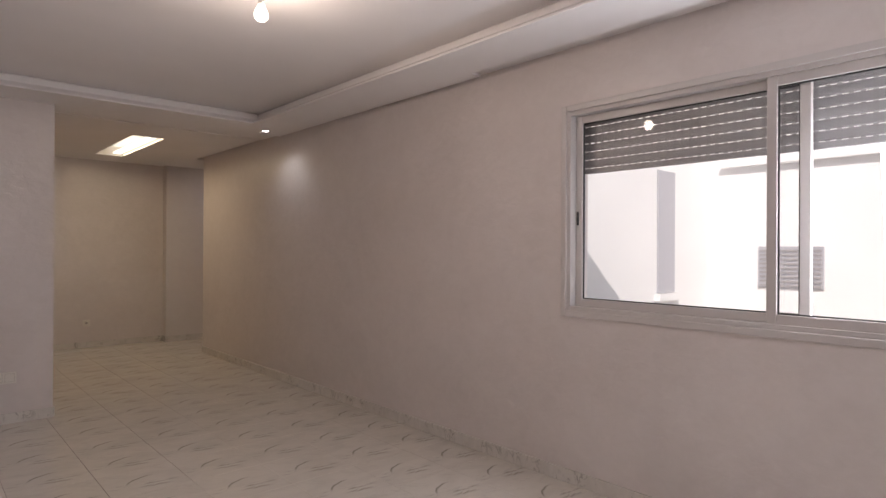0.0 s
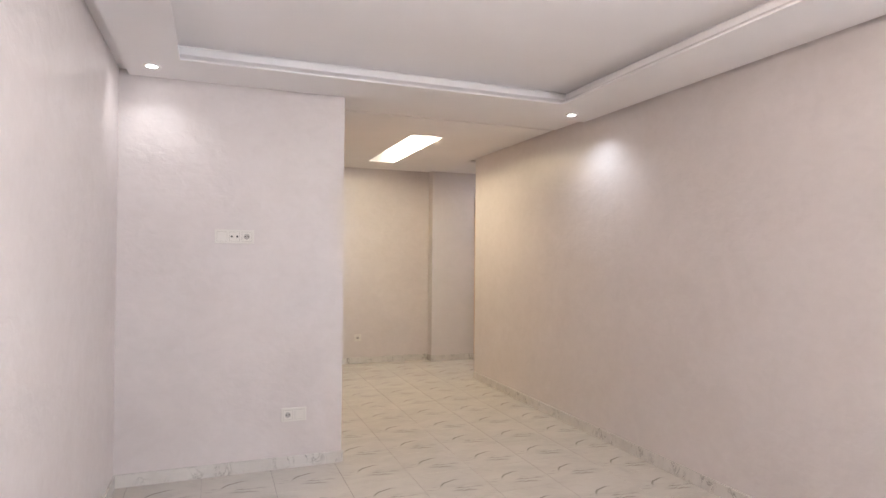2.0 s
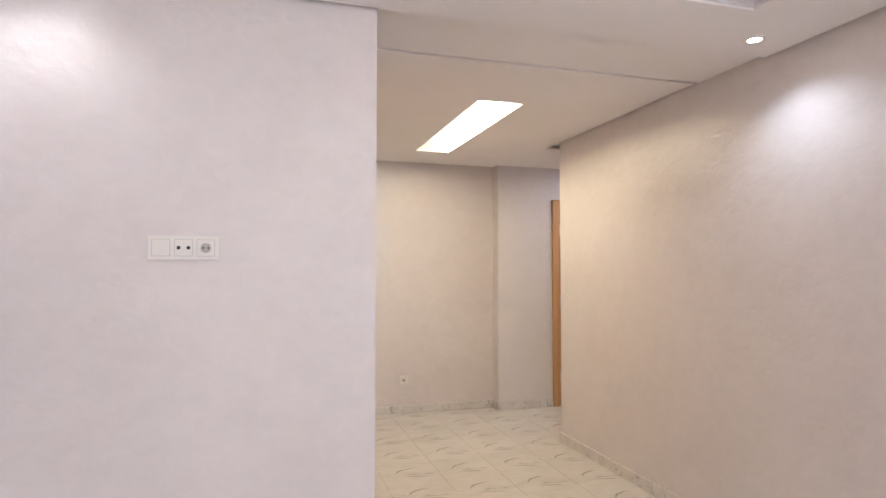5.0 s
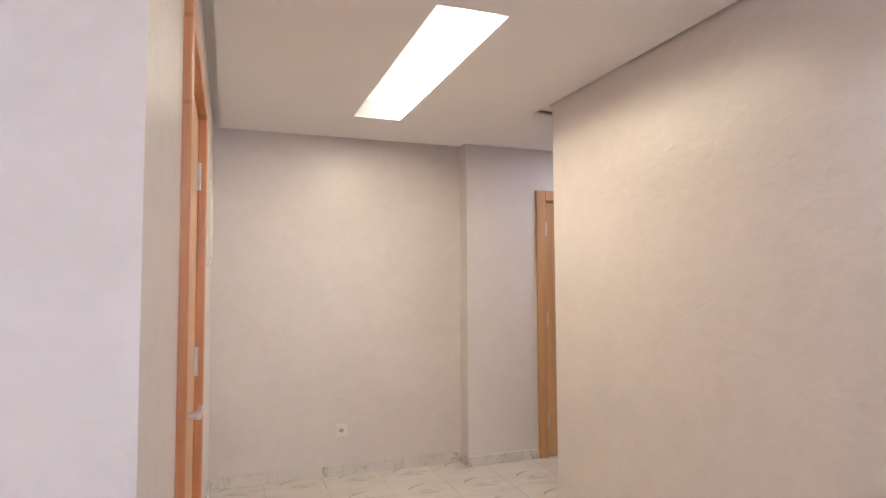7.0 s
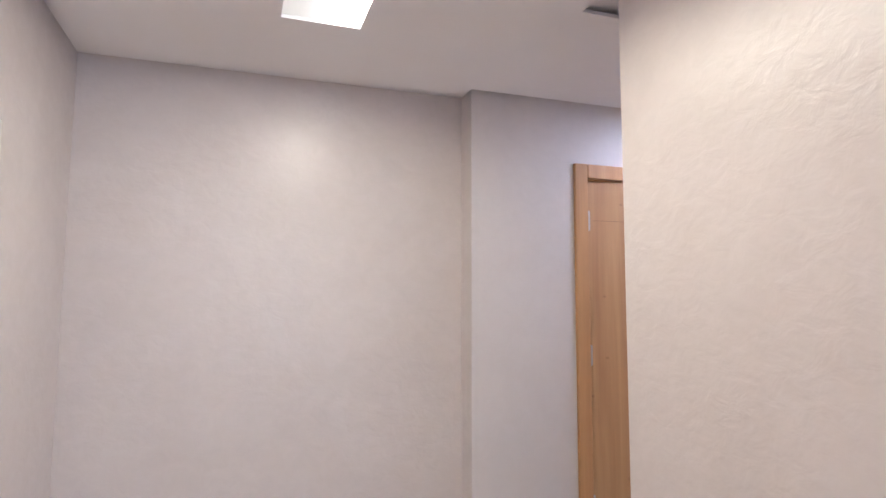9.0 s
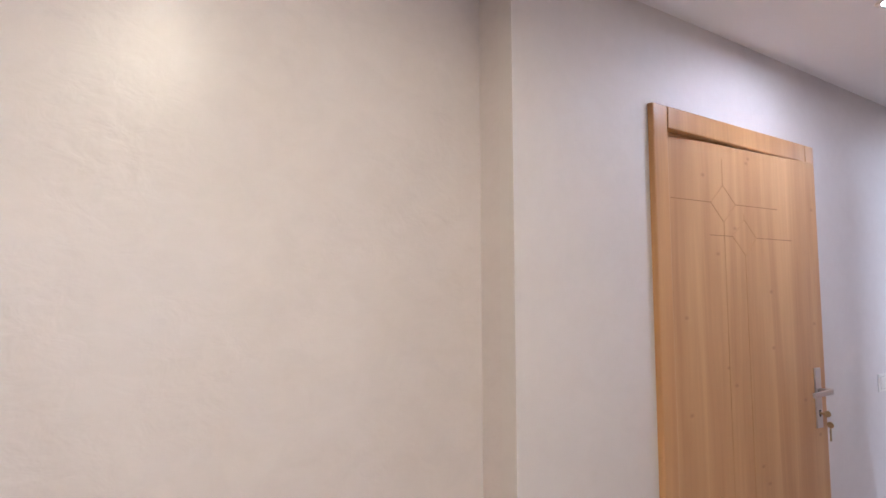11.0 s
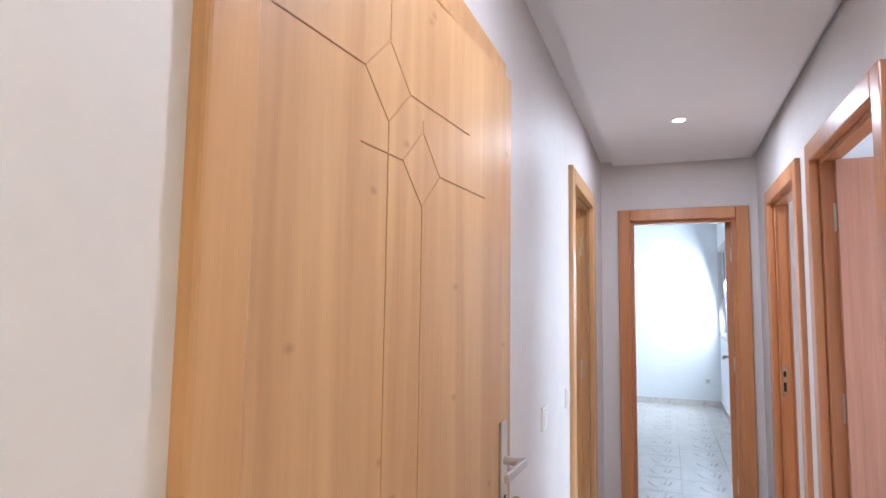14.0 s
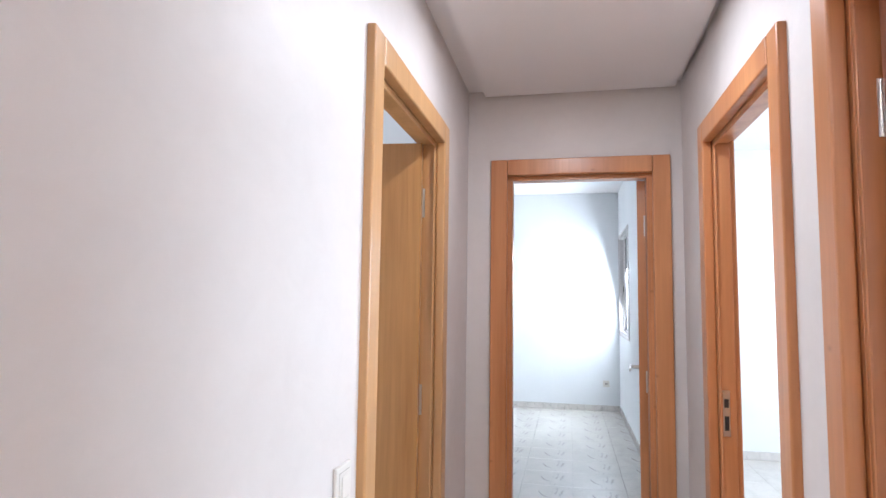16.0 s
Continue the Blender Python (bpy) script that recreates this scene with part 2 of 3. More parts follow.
def boxes(*pairs, bevel=0.0):
    bm = bmesh.new()
    for a, b in pairs:
        box(bm, a, b, bevel)
    return bm


def cyl(bm, m, r1, r2, h, seg=24):
    bmesh.ops.create_cone(bm, cap_ends=True, segments=seg, radius1=r1, radius2=r2, depth=h, matrix=m)
    return bm


def lathe(prof, seg=28):
    """Surface of revolution about z from (radius, height) pairs."""
    bm = bmesh.new()
    rings = [[bm.verts.new((r * math.cos(2 * math.pi * i / seg), r * math.sin(2 * math.pi * i / seg), z)) for i in range(seg)] for r, z in prof]
    for a, b in zip(rings, rings[1:]):
        for i in range(seg):
            bm.faces.new((a[i], a[(i + 1) % seg], b[(i + 1) % seg], b[i]))
    bm.faces.new(rings[0][::-1])
    bm.faces.new(rings[-1])
    return bm


def part(name, bm, material, parent=None, label="", smooth=False):
    me = bpy.data.meshes.new(name)
    bmesh.ops.recalc_face_normals(bm, faces=bm.faces)
    if smooth:
        for f in bm.faces:
            f.smooth = True
    bm.to_mesh(me)
    bm.free()
    me.materials.append(material)
    ob = new(name, me)
    if parent:
        ob.parent = parent
    if label:
        ob["label"] = label
    return ob


def empty(name, m, label, category, group="", kind=""):
    e = new(name)
    e.matrix_world = m
    return tagged(e, label, category, group, kind)


# ---------- plan ----------
X_LEFT, Y_SOCK, X_HALL, Y_FAR, X_COL = -3.235, 5.757, -1.915, 9.213, -0.085
Y_CL, Y_CR, X_END, Y_BACK = 9.065, 8.078, 4.36, -0.40
WALL_T = 0.06
TOP = 2.95
Z_BORDER, Z_HALL = 2.39, 2.435
D0 = (6.40, 7.48)
D1 = (0.512, 1.628)
D2 = (2.872, 3.789)
D3 = (8.132, 8.95)
D4 = (3.038, 3.933)
D5 = (1.915, 2.845)
TRIM, HEAD = 0.078, 2.12
H_OPEN = HEAD - TRIM
WIN = (0.255, 2.385, 0.960, 2.068)


def wall(name, axis, lo, hi, face, back, openings, material, label):
    """A wall along x or y between lo and hi, from its face to its back, with openings (a, b, z0, z1)."""
    bm = bmesh.new()

    def seg(a, b, z0, z1):
        if b - a > 1e-4 and z1 - z0 > 1e-4:
            if axis == "x":
                box(bm, (a, face, z0), (b, back, z1))
            else:
                box(bm, (face, a, z0), (back, b, z1))
    at = lo
    for a, b, z0, z1 in sorted(openings):
        seg(at, a, -0.02, TOP)
        seg(a, b, -0.02, z0)
        seg(a, b, z1, TOP)
        at = b
    seg(at, hi, -0.02, TOP)
    ob = part(name, bm, material)
    return tagged(ob, label, "wall", kind="structure")


def gap(d):
    return (d[0] + TRIM - 0.03, d[1] - TRIM + 0.03, -0.02, H_OPEN + 0.03)


LW = "pinkish pearl stucco wall with trowel marks"
wall("wall_window", "y", Y_BACK, 7.91, 0.0, 0.20, [(WIN[0], WIN[1], WIN[2], WIN[3])], WALL, LW)
wall("wall_socket", "x", X_LEFT - 0.2, X_HALL, Y_SOCK, Y_SOCK + 0.2, [], WALL, LW)
wall("wall_room_left", "y", Y_BACK, Y_SOCK, X_LEFT, X_LEFT - 0.2, [], WALL, LW)
wall("wall_room_back", "x", X_LEFT - 0.2, 0.2, Y_BACK, Y_BACK - 0.2, [], WALL, LW)
wall("wall_hall_left", "y", Y_SOCK + 0.2, Y_FAR, X_HALL, X_HALL - 0.2, [gap(D0)], WALL, LW)
wall("wall_hall_far", "x", X_HALL - 0.2, X_COL, Y_FAR, Y_FAR + 0.2, [], WALL, LW)
wall("wall_corridor_left", "x", X_COL, X_END, Y_CL, Y_CL + WALL_T, [gap(D1), gap(D2)], SMOOTH, LW)
wall("wall_corridor_right", "x", 0.202, X_END, Y_CR, Y_CR - WALL_T, [gap(D4), gap(D5)], SMOOTH, LW)
wall("wall_corridor_end", "y", 7.87, 9.25, X_END, X_END + 0.12, [gap(D3)], SMOOTH, LW)
wall("wall_column", "x", X_COL, 0.15, Y_CL + WALL_T, Y_FAR + 0.2, [], WALL, "narrow stucco return of the column")
wall("wall_corner_return", "x", 0.14, 0.20, 7.912, Y_CR, [], SMOOTH, LW)
LWW = "plain white painted wall"
wall("wall_end_room_far", "y", 7.87, 11.2, 9.90, 10.1, [], WHITE_WALL, LWW)
ROOMWIN = (8.57, 9.78, 1.05, 2.30)
wall("wall_end_room_window", "x", X_END + 0.12, 9.90, 7.92, 7.87, [ROOMWIN], WHITE_WALL, LWW)
wall("wall_end_room_left", "x", X_END + 0.12, 9.90, 11.0, 11.2, [], WHITE_WALL, LWW)
wall("wall_end_room_near", "y", 9.25, 11.0, X_END + 0.12, X_END, [], WHITE_WALL, LWW)
wall("wall_side_room_far", "y", 4.4, 7.87, 7.72, 7.87, [], WHITE_WALL, LWW)
wall("wall_side_room_back", "x", 0.2, 7.72, 4.6, 4.4, [(0.8, 2.0, 1.0, 2.2), (4.9, 6.3, 1.0, 2.2)], WHITE_WALL, LWW)
wall("wall_side_room_divider", "y", 4.6, Y_CR - WALL_T, 2.985, 2.905, [], WHITE_WALL, LWW)
wall("wall_left_rooms_back", "x", -0.3, X_END, 12.0, 12.2, [(3.1, 3.9, 1.3, 1.9)], WHITE_WALL, LWW)
wall("wall_left_rooms_divider", "y", Y_CL + WALL_T, 12.0, 2.2, 2.3, [], WHITE_WALL, LWW)
wall("wall_left_rooms_side", "y", 9.42, 12.0, -0.3, -0.11, [], WHITE_WALL, LWW)
wall("wall_entrance_behind", "y", 6.0, 7.9, -2.6, -2.8, [], WHITE_WALL, LWW)

# ---------- ceilings ----------
upper = boxes(((X_LEFT - 0.2, Y_BACK - 0.2, TOP), (0.2, 5.937, TOP + 0.12)), ((X_HALL - 0.2, 5.937, TOP), (0.2, 9.42, TOP + 0.12)),
              ((0.2, 4.4, TOP), (10.3, 12.2, TOP + 0.12)), ((-0.3, 9.42, TOP), (0.2, 12.2, TOP + 0.12)), ((-2.9, 5.937, TOP), (-2.17, 8.0, TOP + 0.12)))
tagged(part("ceiling_upper", upper, CEIL), "plain plaster ceiling above the dropped panels", "ceiling", kind="structure")

# beam over the passage between the room and the hall
tagged(part("ceiling_beam", boxes(((X_HALL, Y_SOCK, 2.437), (0.0, 6.258, TOP))), CEIL), "pale plaster beam between two dropped ceilings", "beam", kind="structure")

# hall and corridor slab with the cut for the recessed light and the shadow gap
PX0, PX1, PY0, PY1 = -1.076, -0.774, 6.92, 8.512
HX0, HX1, HY0, HY1 = X_HALL + 0.042, -0.02, 6.28, Y_FAR - 0.135
CY0, CY1 = Y_CR + 0.028, Y_CL - 0.084
zt = Z_HALL + 0.014
slab = boxes(((HX0, HY0, Z_HALL), (PX0, HY1, zt)), ((PX1, HY0, Z_HALL), (HX1, CY0, zt)), ((PX1, CY0, Z_HALL), (X_COL - 0.05, HY1, zt)),
             ((PX0, HY0, Z_HALL), (PX1, PY0, zt)), ((PX0, PY1, Z_HALL), (PX1, HY1, zt)),
             ((X_COL - 0.05, CY0, Z_HALL), (X_END - 0.02, CY1, zt)))
zh = zt + 0.02
for q in (((X_HALL, 6.34, zh), (HX0 + 0.03, Y_FAR, zh + 0.02)), ((HX0 + 0.03, HY1 - 0.03, zh), (X_COL, Y_FAR, zh + 0.02)), ((HX1 - 0.03, 6.34, zh), (0, Y_CR - WALL_T, zh + 0.02)), ((X_COL - 0.07, CY1 - 0.03, zh), (X_COL, HY1 - 0.03, zh + 0.02)),
          ((X_COL, CY1 - 0.03, zh), (X_END, Y_CL, zh + 0.02)), ((HX1 - 0.03, Y_CR - WALL_T, zh), (0.2, CY0 + 0.03, zh + 0.02)), ((0.2, Y_CR, zh), (X_END, CY0 + 0.03, zh + 0.02)), ((X_END - 0.06, CY0 + 0.03, zh), (X_END, CY1 - 0.03, zh + 0.02))):
    box(slab, *q)
tagged(part("ceiling_hall", slab, CEIL), "dropped plaster ceiling with a shadow gap round it", "ceiling", kind="structure")
light = empty("recessed_ceiling_light", Matrix.Translation((0, 0, 0)), "long recessed ceiling light box glowing warm white", "ceiling light")
zz = Z_HALL + 0.11
part("light_box", boxes(((PX0 - 0.012, PY0 - 0.012, zt + 0.001), (PX0, PY1 + 0.012, zz)), ((PX1, PY0 - 0.012, zt + 0.001), (PX1 + 0.012, PY1 + 0.012, zz)),
                        ((PX0, PY0 - 0.012, zt + 0.001), (PX1, PY0, zz)), ((PX0, PY1, zt + 0.001), (PX1, PY1 + 0.012, zz))), PLASTIC, light)
part("reflector", boxes(((PX0 - 0.012, PY0 - 0.012, zz), (PX1 + 0.012, PY1 + 0.012, zz + 0.02))), PANEL, light, "cream reflector with the strip's light added as a soft glow")
part("light_strip", boxes(((-0.885, PY0 + 0.03, 2.458), (-0.80, PY1 - 0.03, 2.475)), bevel=0.004), STRIP, light, "bright white light strip")

# room border with a flared moulded tray
BX0, BX1, BY0, BY1 = X_LEFT + 0.055, -0.155, 0.0, Y_SOCK - 0.02
TX0, TX1, TY0, TY1 = -2.89, -0.515, 0.55, 5.34
bm = bmesh.new()
prof = [(0, Z_BORDER), (0.0, Z_BORDER + 0.01), (0.06, Z_BORDER + 0.05), (0.06, Z_BORDER + 0.07), (0.085, Z_BORDER + 0.07), (0.085, Z_BORDER + 0.095), (0.10, Z_BORDER + 0.11)]
rings = []
for d, z in prof:
    rings.append([bm.verts.new(p) for p in ((TX0 - d, TY0 - d, z), (TX1 + d, TY0 - d, z), (TX1 + d, TY1 + d, z), (TX0 - d, TY1 + d, z))])
outer = [bm.verts.new(p) for p in ((BX0, BY0, Z_BORDER), (BX1, BY0, Z_BORDER), (BX1, BY1, Z_BORDER), (BX0, BY1, Z_BORDER))]
outer_t = [bm.verts.new((v.co.x, v.co.y, Z_BORDER + 0.02)) for v in outer]
for ra, rb in [(outer_t, outer), (outer, rings[0])] + list(zip(rings, rings[1:])):
    for i in range(4):
        bm.faces.new((ra[i], ra[(i + 1) % 4], rb[(i + 1) % 4], rb[i]))
bm.faces.new(rings[-1])
for i in range(4):
    bm.faces.new((outer_t[i], outer_t[(i + 1) % 4], rings[-1][(i + 1) % 4], rings[-1][i]))
box(bm, (BX1 + 0.001, 3.005, Z_BORDER + 0.0005), (BX1 + 0.088, BY1, Z_BORDER + 0.02))
zg = Z_BORDER + 0.035
for q in (((X_LEFT, Y_BACK, zg), (BX0 + 0.02, Y_SOCK, zg + 0.02)), ((BX1 - 0.02, Y_BACK, zg), (0, Y_SOCK, zg + 0.02)), ((BX0 + 0.02, BY1 - 0.03, zg), (X_HALL, Y_SOCK, zg + 0.02)), ((BX0 + 0.02, Y_BACK, zg), (BX1 - 0.02, BY0 + 0.02, zg + 0.02))):
    box(bm, *q)
tagged(part("ceiling_room", bm, CEIL), "dropped tray ceiling with a moulded border", "ceiling", kind="structure")


# ---------- doors ----------
def door(name, m, width, depth, label, hinge="left", swing=0.0, leaf_at="front", leaf_mat=None, strike=False, handle=True, keys=False, pattern=False, frame_mat=None, drop=0.0):
    """Frame of outer width along x; the wall face is y = 0 and the wall goes back to y = depth."""
    e = empty(name, m, label, "door", kind="structure")
    w, hh, fm = width, HEAD, frame_mat or TRIMW
    fr = 0.022
    part("frame_side", boxes(((0, -fr, 0.0), (TRIM, 0.012, hh)), bevel=0.005), fm, e)
    part("frame_side", boxes(((w - TRIM, -fr, 0.0), (w, 0.012, hh)), bevel=0.005), fm, e)
    part("frame_head", boxes(((TRIM + 0.001, -fr - 0.001, hh - TRIM), (w - TRIM - 0.001, 0.012, hh)), bevel=0.005), fm, e)
    a, b, t = TRIM + 0.012, w - TRIM - 0.012, H_OPEN - 0.008
    s0, s1 = (0.051, depth - 0.001) if leaf_at == "front" else (0.0135, depth - 0.041)
    part("jamb_lining", boxes(((a - 0.026, 0.013, 0), (a, depth + 0.01, t)), ((a, s0, 0), (a + 0.012, s1, t)), bevel=0.002), fm, e)
    part("jamb_lining", boxes(((b, 0.013, 0), (b + 0.026, depth + 0.01, t)), ((b - 0.012, s0, 0), (b, s1, t)), bevel=0.002), fm, e)
    part("head_lining", boxes(((a - 0.026, 0.013, t), (b + 0.026, depth + 0.01, t + 0.026)), ((a + 0.012, s0, t - 0.012), (b - 0.012, s1, t)), bevel=0.002), fm, e)
    part("frame_side", boxes(((0, depth + 0.011, 0), (TRIM, depth + 0.03, hh)), bevel=0.004), fm, e)
    part("frame_side", boxes(((w - TRIM, depth + 0.011, 0), (w, depth + 0.03, hh)), bevel=0.004), fm, e)
    part("frame_head", boxes(((TRIM + 0.001, depth + 0.011, hh - TRIM), (w - TRIM - 0.001, depth + 0.03, hh)), bevel=0.004), fm, e)
    lw, lt = b - a - 0.008, 0.04
    # leaf in its own frame: hinge edge at x = 0, thickness from y = 0 away from the hinge face
    front = leaf_at == "front"
    hx = a + 0.004 if hinge == "left" else b - 0.004
    hy = 0.010 if front else depth
    sx = 1 if hinge == "left" else -1
    sy = 1 if front else -1
    ang = swing * sx * (-1 if front else 1)
    lm = Matrix.Translation((hx, hy, 0)) @ Matrix.Rotation(radians(ang), 4, "Z")
    bm = boxes(((0, 0, 0.008), (sx * lw, sy * lt, t - 0.004)), bevel=0.002)
    leaf = part("leaf", bm, leaf_mat or LEAF, e)
    leaf.matrix_local = lm
    for z in (0.25, 1.03, 1.76):
        bm = cyl(bmesh.new(), Matrix.Translation((-sx * 0.002, -sy * 0.006, z + 0.05)), 0.007, 0.007, 0.11, 12)
        box(bm, (sx * 0.001, -sy * 0.0015, z), (sx * 0.012, 0.0005 * sy, z + 0.10))
        box(bm, (-sx * 0.003, sy * 0.002, z), (-sx * 0.001, sy * 0.010, z + 0.10))
        part("hinge", bm, STEEL, leaf, "steel hinge")
    if handle:
        kx = sx * (lw - 0.06)
        for side in (1, -1):
            y0 = 0 if side == 1 else sy * lt
            n = -sy * side
            bm = boxes(((kx - 0.021, y0, 0.94 - drop), (kx + 0.021, y0 + n * 0.007, 1.18 - drop)), bevel=0.003)
            part("handle_plate", bm, STEEL, leaf, "brushed steel handle plate")
            bm = cyl(bmesh.new(), Matrix.Translation((kx, y0 + n * 0.03, 1.09 - drop)) @ Matrix.Rotation(radians(90), 4, "X"), 0.010, 0.010, 0.05, 16)
            for i in range(6):
                u0, u1 = i / 6, (i + 1) / 6
                box(bm, (kx - sx * 0.125 * u0 + sx * 0.011, y0 + n * (0.046 + 0.004 * math.sin(u0 * 3)), 1.080 - drop - 0.006 * u0),
                    (kx - sx * 0.125 * u1, y0 + n * (0.060 - 0.002 * u0), 1.100 - drop - 0.006 * u0), 0.003)
            part("lever", bm, STEEL, leaf, "brushed steel lever handle")
            part("keyhole", boxes(((kx - 0.006, y0 + n * 0.007, 0.985 - drop), (kx + 0.006, y0 + n * 0.0085, 1.012 - drop)), bevel=0.0005), BLACK, leaf)
        part("latch_plate", boxes(((sx * lw, sy * 0.008, 0.92), (sx * (lw + 0.002), sy * 0.032, 1.13))), STEEL, leaf)
    if keys:
        kx = sx * (lw - 0.06)
        bm = boxes(((kx - 0.004, -0.030, 0.995), (kx + 0.004, -0.0075, 1.004)))
        cyl(bm, Matrix.Translation((kx, -0.036, 1.000)) @ Matrix.Rotation(radians(90), 4, "Y"), 0.013, 0.013, 0.003, 16)
        part("key", bm, BRASS, leaf, "brass key in the lock")
        bm = lathe([(0.0035, -0.05), (0.004, 0.0)], 8)
        bmesh.ops.transform(bm, matrix=Matrix.Translation((kx + 0.002, -0.043, 0.945)), verts=bm.verts)
        cyl(bm, Matrix.Translation((kx + 0.002, -0.043, 0.958)) @ Matrix.Rotation(radians(80), 4, "Y"), 0.013, 0.013, 0.003, 16)
        part("hanging_key", bm, BRASS, leaf, "second brass key on the ring")
    if strike:
        plate_ob = part("strike_plate", boxes(((a, depth - 0.036, 0.98), (a + 0.0015, depth - 0.012, 1.14))), STEEL, e, "steel strike plate")
        part("latch_slot", boxes(((a + 0.0016, depth - 0.031, 1.08), (a + 0.0026, depth - 0.017, 1.11))), BLACK, plate_ob)
        part("bolt_slot", boxes(((a + 0.0016, depth - 0.031, 1.00), (a + 0.0026, depth - 0.017, 1.05))), BLACK, plate_ob)
    if pattern:
        bm, faint = bmesh.new(), bmesh.new()

        def groove(x0, z0, x1, z1, wd=0.0022, into=None):
            d = Vector((x1 - x0, 0, z1 - z0))
            mm = Matrix.Translation(((x0 + x1) / 2, -0.0003, (z0 + z1) / 2)) @ Matrix.Rotation(math.atan2(d.x, d.z), 4, "Y") @ Matrix.Diagonal((wd, 0.002, d.length, 1))
            bmesh.ops.create_cube(into or bm, size=1, matrix=mm)
        for cx, cz, l0, l1 in ((0.315, 1.812, 0.03, 0.65), (0.436, 1.692, 0.235, 0.74)):
            dx, dz = 0.072, 0.068
            for p, q in (((-dx, 0), (0, dz)), ((0, dz), (dx, 0)), ((dx, 0), (0, -dz)), ((0, -dz), (-dx, 0))):
                groove(cx + p[0], cz + p[1], cx + q[0], cz + q[1], 0.003, faint)
            groove(l0, cz, cx - dx, cz)
            groove(cx + dx, cz, l1, cz)
            groove(cx, 0.25, cx, cz - dz, 0.003, faint)
            groove(cx, cz + dz, cx, cz + dz + (0.10 if cx < 0.4 else 0.02), 0.003, faint)
        part("carved_groove", bm, DARKW, leaf, "carved lines with their shade put in as thin dark strips")
        part("carved_diamond", faint, FAINTW, leaf, "faint carved diamonds and upright lines with their shade put in as colour")
    return e, leaf


def on_left_wall(x0):
    return pose(x0, Y_CL, 0)


d1, leaf1 = door("door_1", on_left_wall(D1[0]), D1[1] - D1[0], WALL_T, "light wooden door with carved diamonds standing slightly ajar", "left", 4.4, "front", LEAF, keys=True, pattern=True, frame_mat=GOLDTRIM)
d2, _ = door("door_2", on_left_wall(D2[0]), D2[1] - D2[0], WALL_T, "open wooden door swung into a dim room", "right", 84, "back", HONEY, frame_mat=GOLDTRIM)
d3, _ = door("door_3", pose(X_END, D3[1], 0, 0, 0, -90), D3[1] - D3[0], 0.12, "open wooden door to a bright white room", "right", 97, "back", TRIMW)
d4, _ = door("door_4", pose(D4[1], Y_CR, 0, 0, 0, 180), D4[1] - D4[0], WALL_T, "open wooden doorway to a bright side room", "right", 92, "back", TRIMW, strike=True)
d5, _ = door("door_5", pose(D5[1], Y_CR, 0, 0, 0, 180), D5[1] - D5[0], WALL_T, "open pinkish veneer door in a wooden frame", "left", 86, "back", REDLEAF)
d0, leaf0 = door("door_6", pose(X_HALL, D0[0], 0, 0, 0, 90), D0[1] - D0[0], 0.2, "closed plain wooden entrance door with a paper note", "right", 0, "front", LEAF, drop=0.05)
note = part("paper_note", boxes(((-0.625, -0.0012, 1.61), (-0.535, -0.0002, 1.695))), PAPER, leaf0, "small white printed paper note")
for i in range(6):
    part("printed_line", boxes(((-0.617, -0.0018, 1.618 + i * 0.012), (-0.543 - 0.02 * (i % 3 == 1), -0.0013, 1.6215 + i * 0.012))), PRINT, note)

# ---------- skirting ----------
SK, ST = 0.075, 0.013


def skirting(axis, lo, hi, face, sign, label="low marble print tile skirting"):
    """Skirting tiles of 0.45 m along a wall face; sign points into the room."""
    base = empty("baseboard", Matrix.Identity(4), label, "baseboard", kind="structure")
    n = max(1, math.ceil((hi - lo) / 0.45))
    for i in range(n):
        a, b = lo + i * 0.45 + 0.001, min(hi, lo + (i + 1) * 0.45) - 0.001
        if b - a < 0.01:
            continue
        f0, f1 = face + sign * 0.0005, face + sign * ST
        q = (((a, f0, 0.0), (b, f1, SK)) if axis == "x" else ((f0, a, 0.0), (f1, b, SK)))
        part("skirting_tile", boxes(q, bevel=0.002), SKIRT, base)


skirting("y", Y_BACK, 7.91, 0.0, -1)
skirting("x", X_LEFT, X_HALL, Y_SOCK, -1)
skirting("y", Y_BACK, Y_SOCK - ST, X_LEFT, 1)
skirting("y", Y_SOCK, D0[0], X_HALL, 1)
skirting("y", D0[1], Y_FAR - ST, X_HALL, 1)
skirting("x", X_HALL, X_COL - ST, Y_FAR, -1)
skirting("y", Y_CL - ST, Y_FAR, X_COL, -1)
skirting("x", X_COL, D1[0], Y_CL, -1)
skirting("x", D1[1], D2[0], Y_CL, -1)
skirting("x", D2[1], X_END - ST, Y_CL, -1)
skirting("x", 0.20, D5[0], Y_CR, 1)
skirting("x", D5[1], D4[0], Y_CR, 1)
skirting("x", D4[1], X_END - ST, Y_CR, 1)
skirting("y", 7.92, 11.0, 9.90, -1)
skirting("x", 5.6, 9.88, 7.92, 1)
skirting("y", 4.6, 7.87, 7.72, -1)


